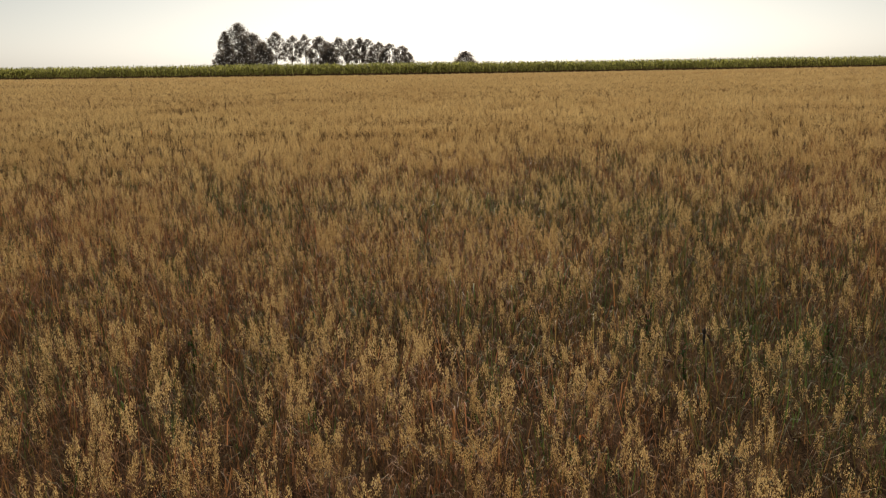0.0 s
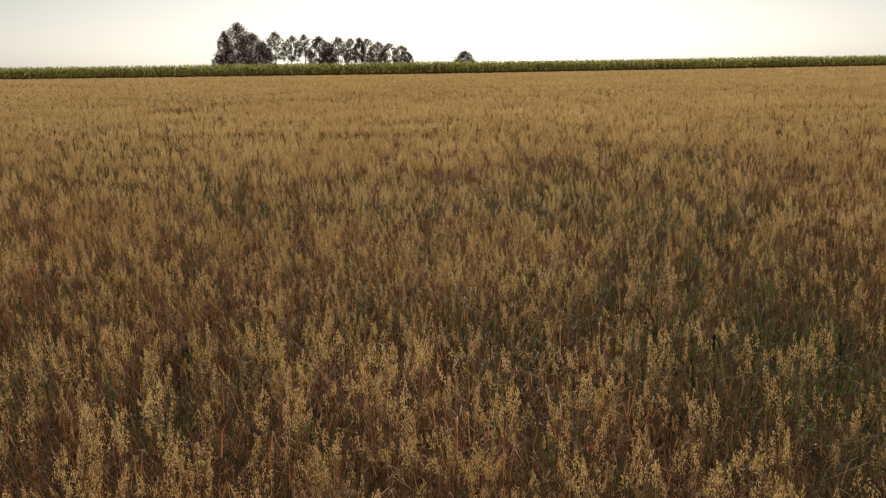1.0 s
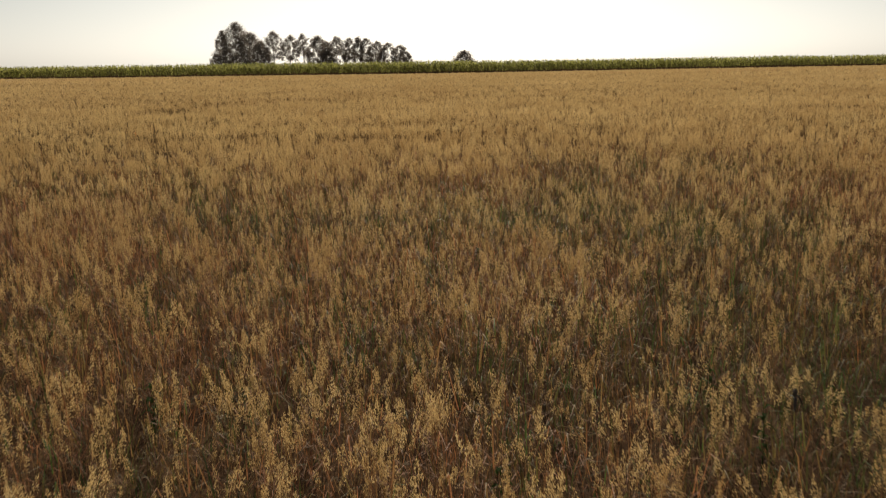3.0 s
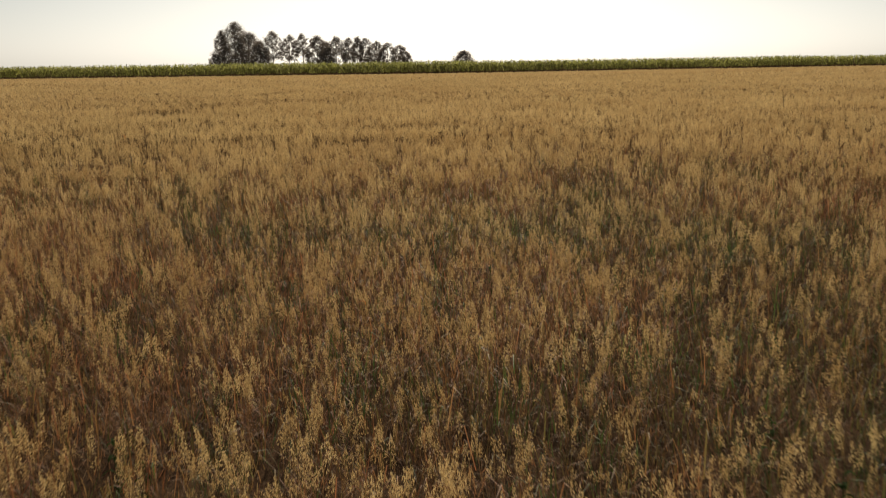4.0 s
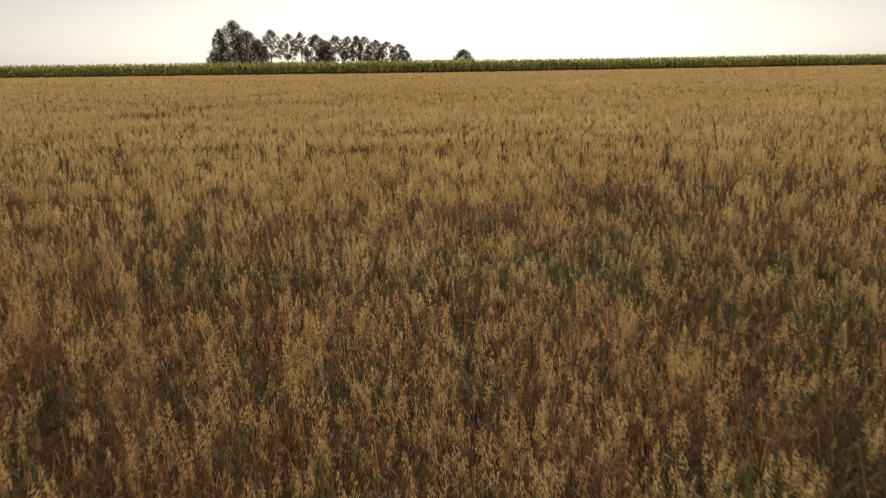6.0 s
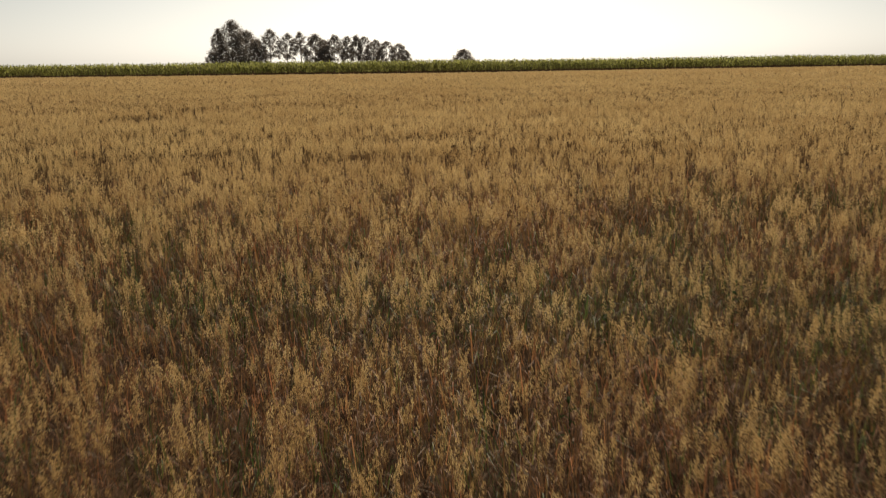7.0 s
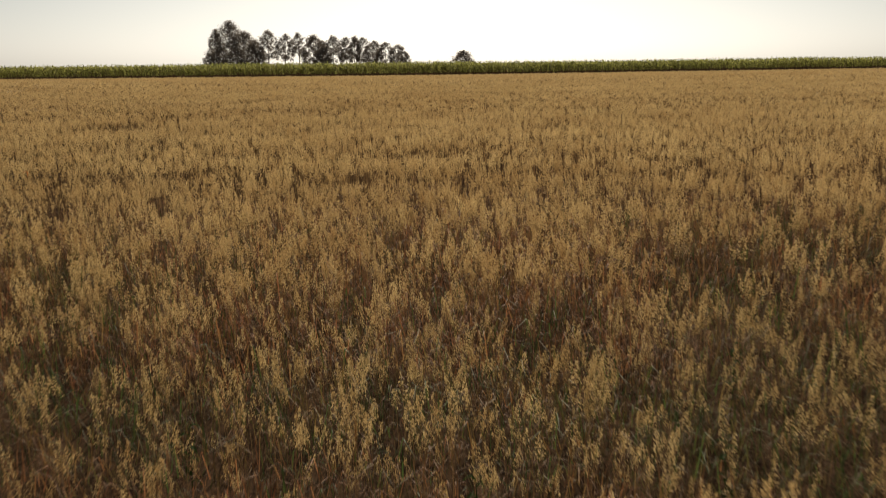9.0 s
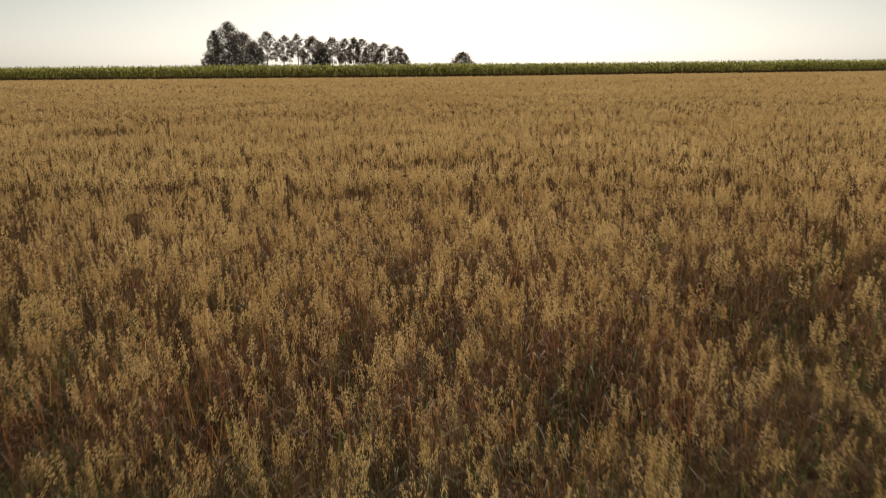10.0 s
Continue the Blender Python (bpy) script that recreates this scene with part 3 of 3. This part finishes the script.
def lodged_stalk(x, y, length, angle, rise, seed):
    rnd = random.Random(seed)
    root = new("lodged_stalk")
    root.location = (x, y, float(land(x, y)))
    tagged(root, label="pale bent oat stalk lying over in a gap of the crop", category="stalk", group="lodged stalks")
    a = radians(angle)
    way = Vector((math.cos(a), math.sin(a), 0))
    pts = [Vector((0, 0, -0.01)), Vector((0, 0, rise)) + way * 0.08, way * length * 0.5 + Vector((0, 0, rise * 1.25)), way * length + Vector((0, 0, rise * rnd.uniform(0.8, 1.1)))]
    bm = bmesh.new()
    branch_tube(bm, pts, [0.0028, 0.0026, 0.0022, 0.0015], 5)
    part("stem", bm, PALE, root)
    bm = bmesh.new()
    for _ in range(22):
        p = pts[2].lerp(pts[3], rnd.uniform(0.35, 1.0)) + Vector((rnd.gauss(0, 0.012), rnd.gauss(0, 0.012), rnd.gauss(0, 0.012)))
        d = (way + Vector((rnd.gauss(0, 0.5), rnd.gauss(0, 0.5), rnd.gauss(0, 0.5)))).normalized() * 0.014
        u = d.orthogonal().normalized() * 0.004
        w = d.cross(u).normalized() * 0.003
        a0, a1 = bm.verts.new(p - d), bm.verts.new(p + d)
        ring = [bm.verts.new(p + u), bm.verts.new(p + w), bm.verts.new(p - u), bm.verts.new(p - w)]
        for q in range(4):
            bm.faces.new((a0, ring[q], ring[(q + 1) % 4]))
            bm.faces.new((a1, ring[(q + 1) % 4], ring[q]))
    tagged(part("panicle", bm, GRAIN, root), kind="stuff")


for i, row in enumerate([
    (2.20, 4.84, 0.75, 6, 0.42), (2.25, 4.54, 0.7, -4, 0.36), (2.90, 5.05, 0.6, 170, 0.45), (2.15, 6.30, 0.6, 12, 0.5), (2.75, 6.68, 0.55, -8, 0.5),
    (-1.55, 5.85, 0.55, 10, 0.3), (-0.95, 5.78, 0.5, 160, 0.32), (0.35, 6.76, 0.6, 15, 0.4), (1.00, 8.34, 0.65, -10, 0.42), (-2.20, 7.28, 0.5, 30, 0.4),
    (1.20, 19.36, 0.7, 5, 0.35), (2.30, 19.21, 0.6, -8, 0.35),
]):
    lodged_stalk(*row, seed=300 + i)

# ---- green broad-leaved weeds between the stalks ----


def leafy_weed(x, y, height, leaves, seed):
    rnd = random.Random(seed)
    root = new("green_weed")
    root.location = (x, y, float(land(x, y)))
    tagged(root, label="small leafy green weed between the oat stalks", category="weed", group="green weeds in the crop")
    bm = bmesh.new()
    branch_tube(bm, [Vector((0, 0, -0.01)), Vector((0.01, 0, height * 0.6)), Vector((0.0, 0.02, height))], [0.005, 0.004, 0.002], 5)
    part("stem", bm, WEED_LEAF, root)
    for i in range(leaves):
        u = 0.35 + 0.65 * (i + 0.5) / leaves
        a = i * 2.4 + rnd.uniform(-0.4, 0.4)
        out, side = Vector((math.cos(a), math.sin(a), 0)), Vector((-math.sin(a), math.cos(a), 0))
        base = Vector((0, 0, height * u))
        length = rnd.uniform(0.05, 0.09)
        bm = bmesh.new()
        spots = [(0, 0.003, 0), (0.35, 0.015, 0.025), (0.7, 0.012, 0.015), (1, 0.0015, -0.01)]
        rows = []
        for t, w, up in spots:
            mid = base + out * length * t + Vector((0, 0, up))
            rows.append([bm.verts.new(mid - side * w + Vector((0, 0, 0.006))), bm.verts.new(mid), bm.verts.new(mid + side * w + Vector((0, 0, 0.006)))])
        for p, q in zip(rows, rows[1:]):
            bm.faces.new((p[0], p[1], q[1], q[0]))
            bm.faces.new((p[1], p[2], q[2], q[1]))
        part("leaf", bm, WEED_LEAF, root)


for i, row in enumerate([
    (-2.30, 7.51, 0.62, 11), (-2.10, 7.44, 0.5, 8), (2.00, 6.83, 0.6, 9), (3.00, 5.93, 0.55, 9), (2.60, 7.13, 0.6, 10), (3.40, 7.29, 0.6, 9), (1.85, 7.59, 0.62, 10),
    (3.10, 5.32, 0.5, 8), (0.20, 6.23, 0.5, 8), (-0.60, 13.47, 0.68, 10), (0.90, 13.93, 0.66, 10), (2.10, 14.23, 0.68, 11), (-2.40, 14.38, 0.64, 9), (1.50, 15.74, 0.66, 9), (0.30, 11.96, 0.6, 8),
]):
    leafy_weed(*row, seed=400 + i)

# ---- an unidentified dark object, shaped as a plant head, and a fallen rust-coloured leaf ----


# Stands in for a small dark shiny object of unknown nature; plant form is invented.
def dark_object(x, y, height):
    root = new("dark_stalked_object")
    root.location = (x, y, float(land(x, y)))
    tagged(root, label="small unidentified dark object among the oats, shaped as a drooping head on a stem", category="weed")
    bm = bmesh.new()
    branch_tube(bm, [Vector((0, 0, -0.01)), Vector((0.02, 0, height * 0.6)), Vector((0, 0, height))], [0.004, 0.0035, 0.003], 6)
    part("stem", bm, WEED, root)
    bm = bmesh.new()
    bmesh.ops.create_icosphere(bm, subdivisions=2, radius=1.0)
    for v in bm.verts:
        n = noise.noise(v.co * 2.3) * 0.25 + 1.0
        v.co = Vector((v.co.x * 0.016 * n, v.co.y * 0.015 * n, v.co.z * 0.028 * n + height - 0.03))
    part("head", bm, DARK_HEAD, root, "dark oval head")
    for a in (0.4, 2.3, 4.4):
        bm = bmesh.new()
        out, side = Vector((math.cos(a), math.sin(a), 0)), Vector((-math.sin(a), math.cos(a), 0))
        rows = []
        for t, w, up in ((0, 0.003, 0), (0.4, 0.012, -0.01), (0.75, 0.010, -0.06), (1, 0.002, -0.12)):
            mid = Vector((0, 0, height - 0.05)) + out * 0.07 * t + Vector((0, 0, up * 0.7))
            rows.append([bm.verts.new(mid - side * w), bm.verts.new(mid + Vector((0, 0, 0.006))), bm.verts.new(mid + side * w)])
        for p, q in zip(rows, rows[1:]):
            bm.faces.new((p[0], p[1], q[1], q[0]))
            bm.faces.new((p[1], p[2], q[2], q[1]))
        part("leaf", bm, DARK_HEAD, root)


dark_object(2.08, 6.52, 0.84)


def rust_leaf(x, y, height, turn, length):
    """A broad dry blade still held on a short straw."""
    root = new("dry_leaf")
    root.location = (x, y, float(land(x, y)))
    tagged(root, label="rust-orange curled dry leaf on a short straw", category="leaf", group="rust-coloured leaves")
    bm = bmesh.new()
    branch_tube(bm, [Vector((0, 0, -0.01)), Vector((0, 0, height * 0.5)), Vector((0.01, 0, height))], [0.003, 0.003, 0.002], 5)
    part("straw", bm, PALE, root)
    bm = bmesh.new()
    a = radians(turn)
    out, side = Vector((math.cos(a), math.sin(a), 0)), Vector((-math.sin(a), math.cos(a), 0))
    rows = []
    for i in range(7):
        t = i / 6
        w = 0.012 * math.sin(math.pi * (0.12 + 0.86 * t))
        mid = Vector((0.01, 0, height)) + out * length * math.sin(t * 2.0) * 0.6 + Vector((0, 0, length * (0.5 * t - 0.9 * t * t)))
        rows.append([bm.verts.new(mid - side * w + Vector((0, 0, w * 0.5))), bm.verts.new(mid), bm.verts.new(mid + side * w + Vector((0, 0, w * 0.5)))])
    for p, q in zip(rows, rows[1:]):
        bm.faces.new((p[0], p[1], q[1], q[0]))
        bm.faces.new((p[1], p[2], q[2], q[1]))
    part("blade", bm, RUST, root)


for row in ((-2.20, 3.99, 0.72, 200, 0.14), (-7.90, 24.90, 0.95, 80, 0.25), (-1.00, 10.25, 0.7, 30, 0.12), (0.90, 4.97, 0.6, 120, 0.12)):
    rust_leaf(*row)
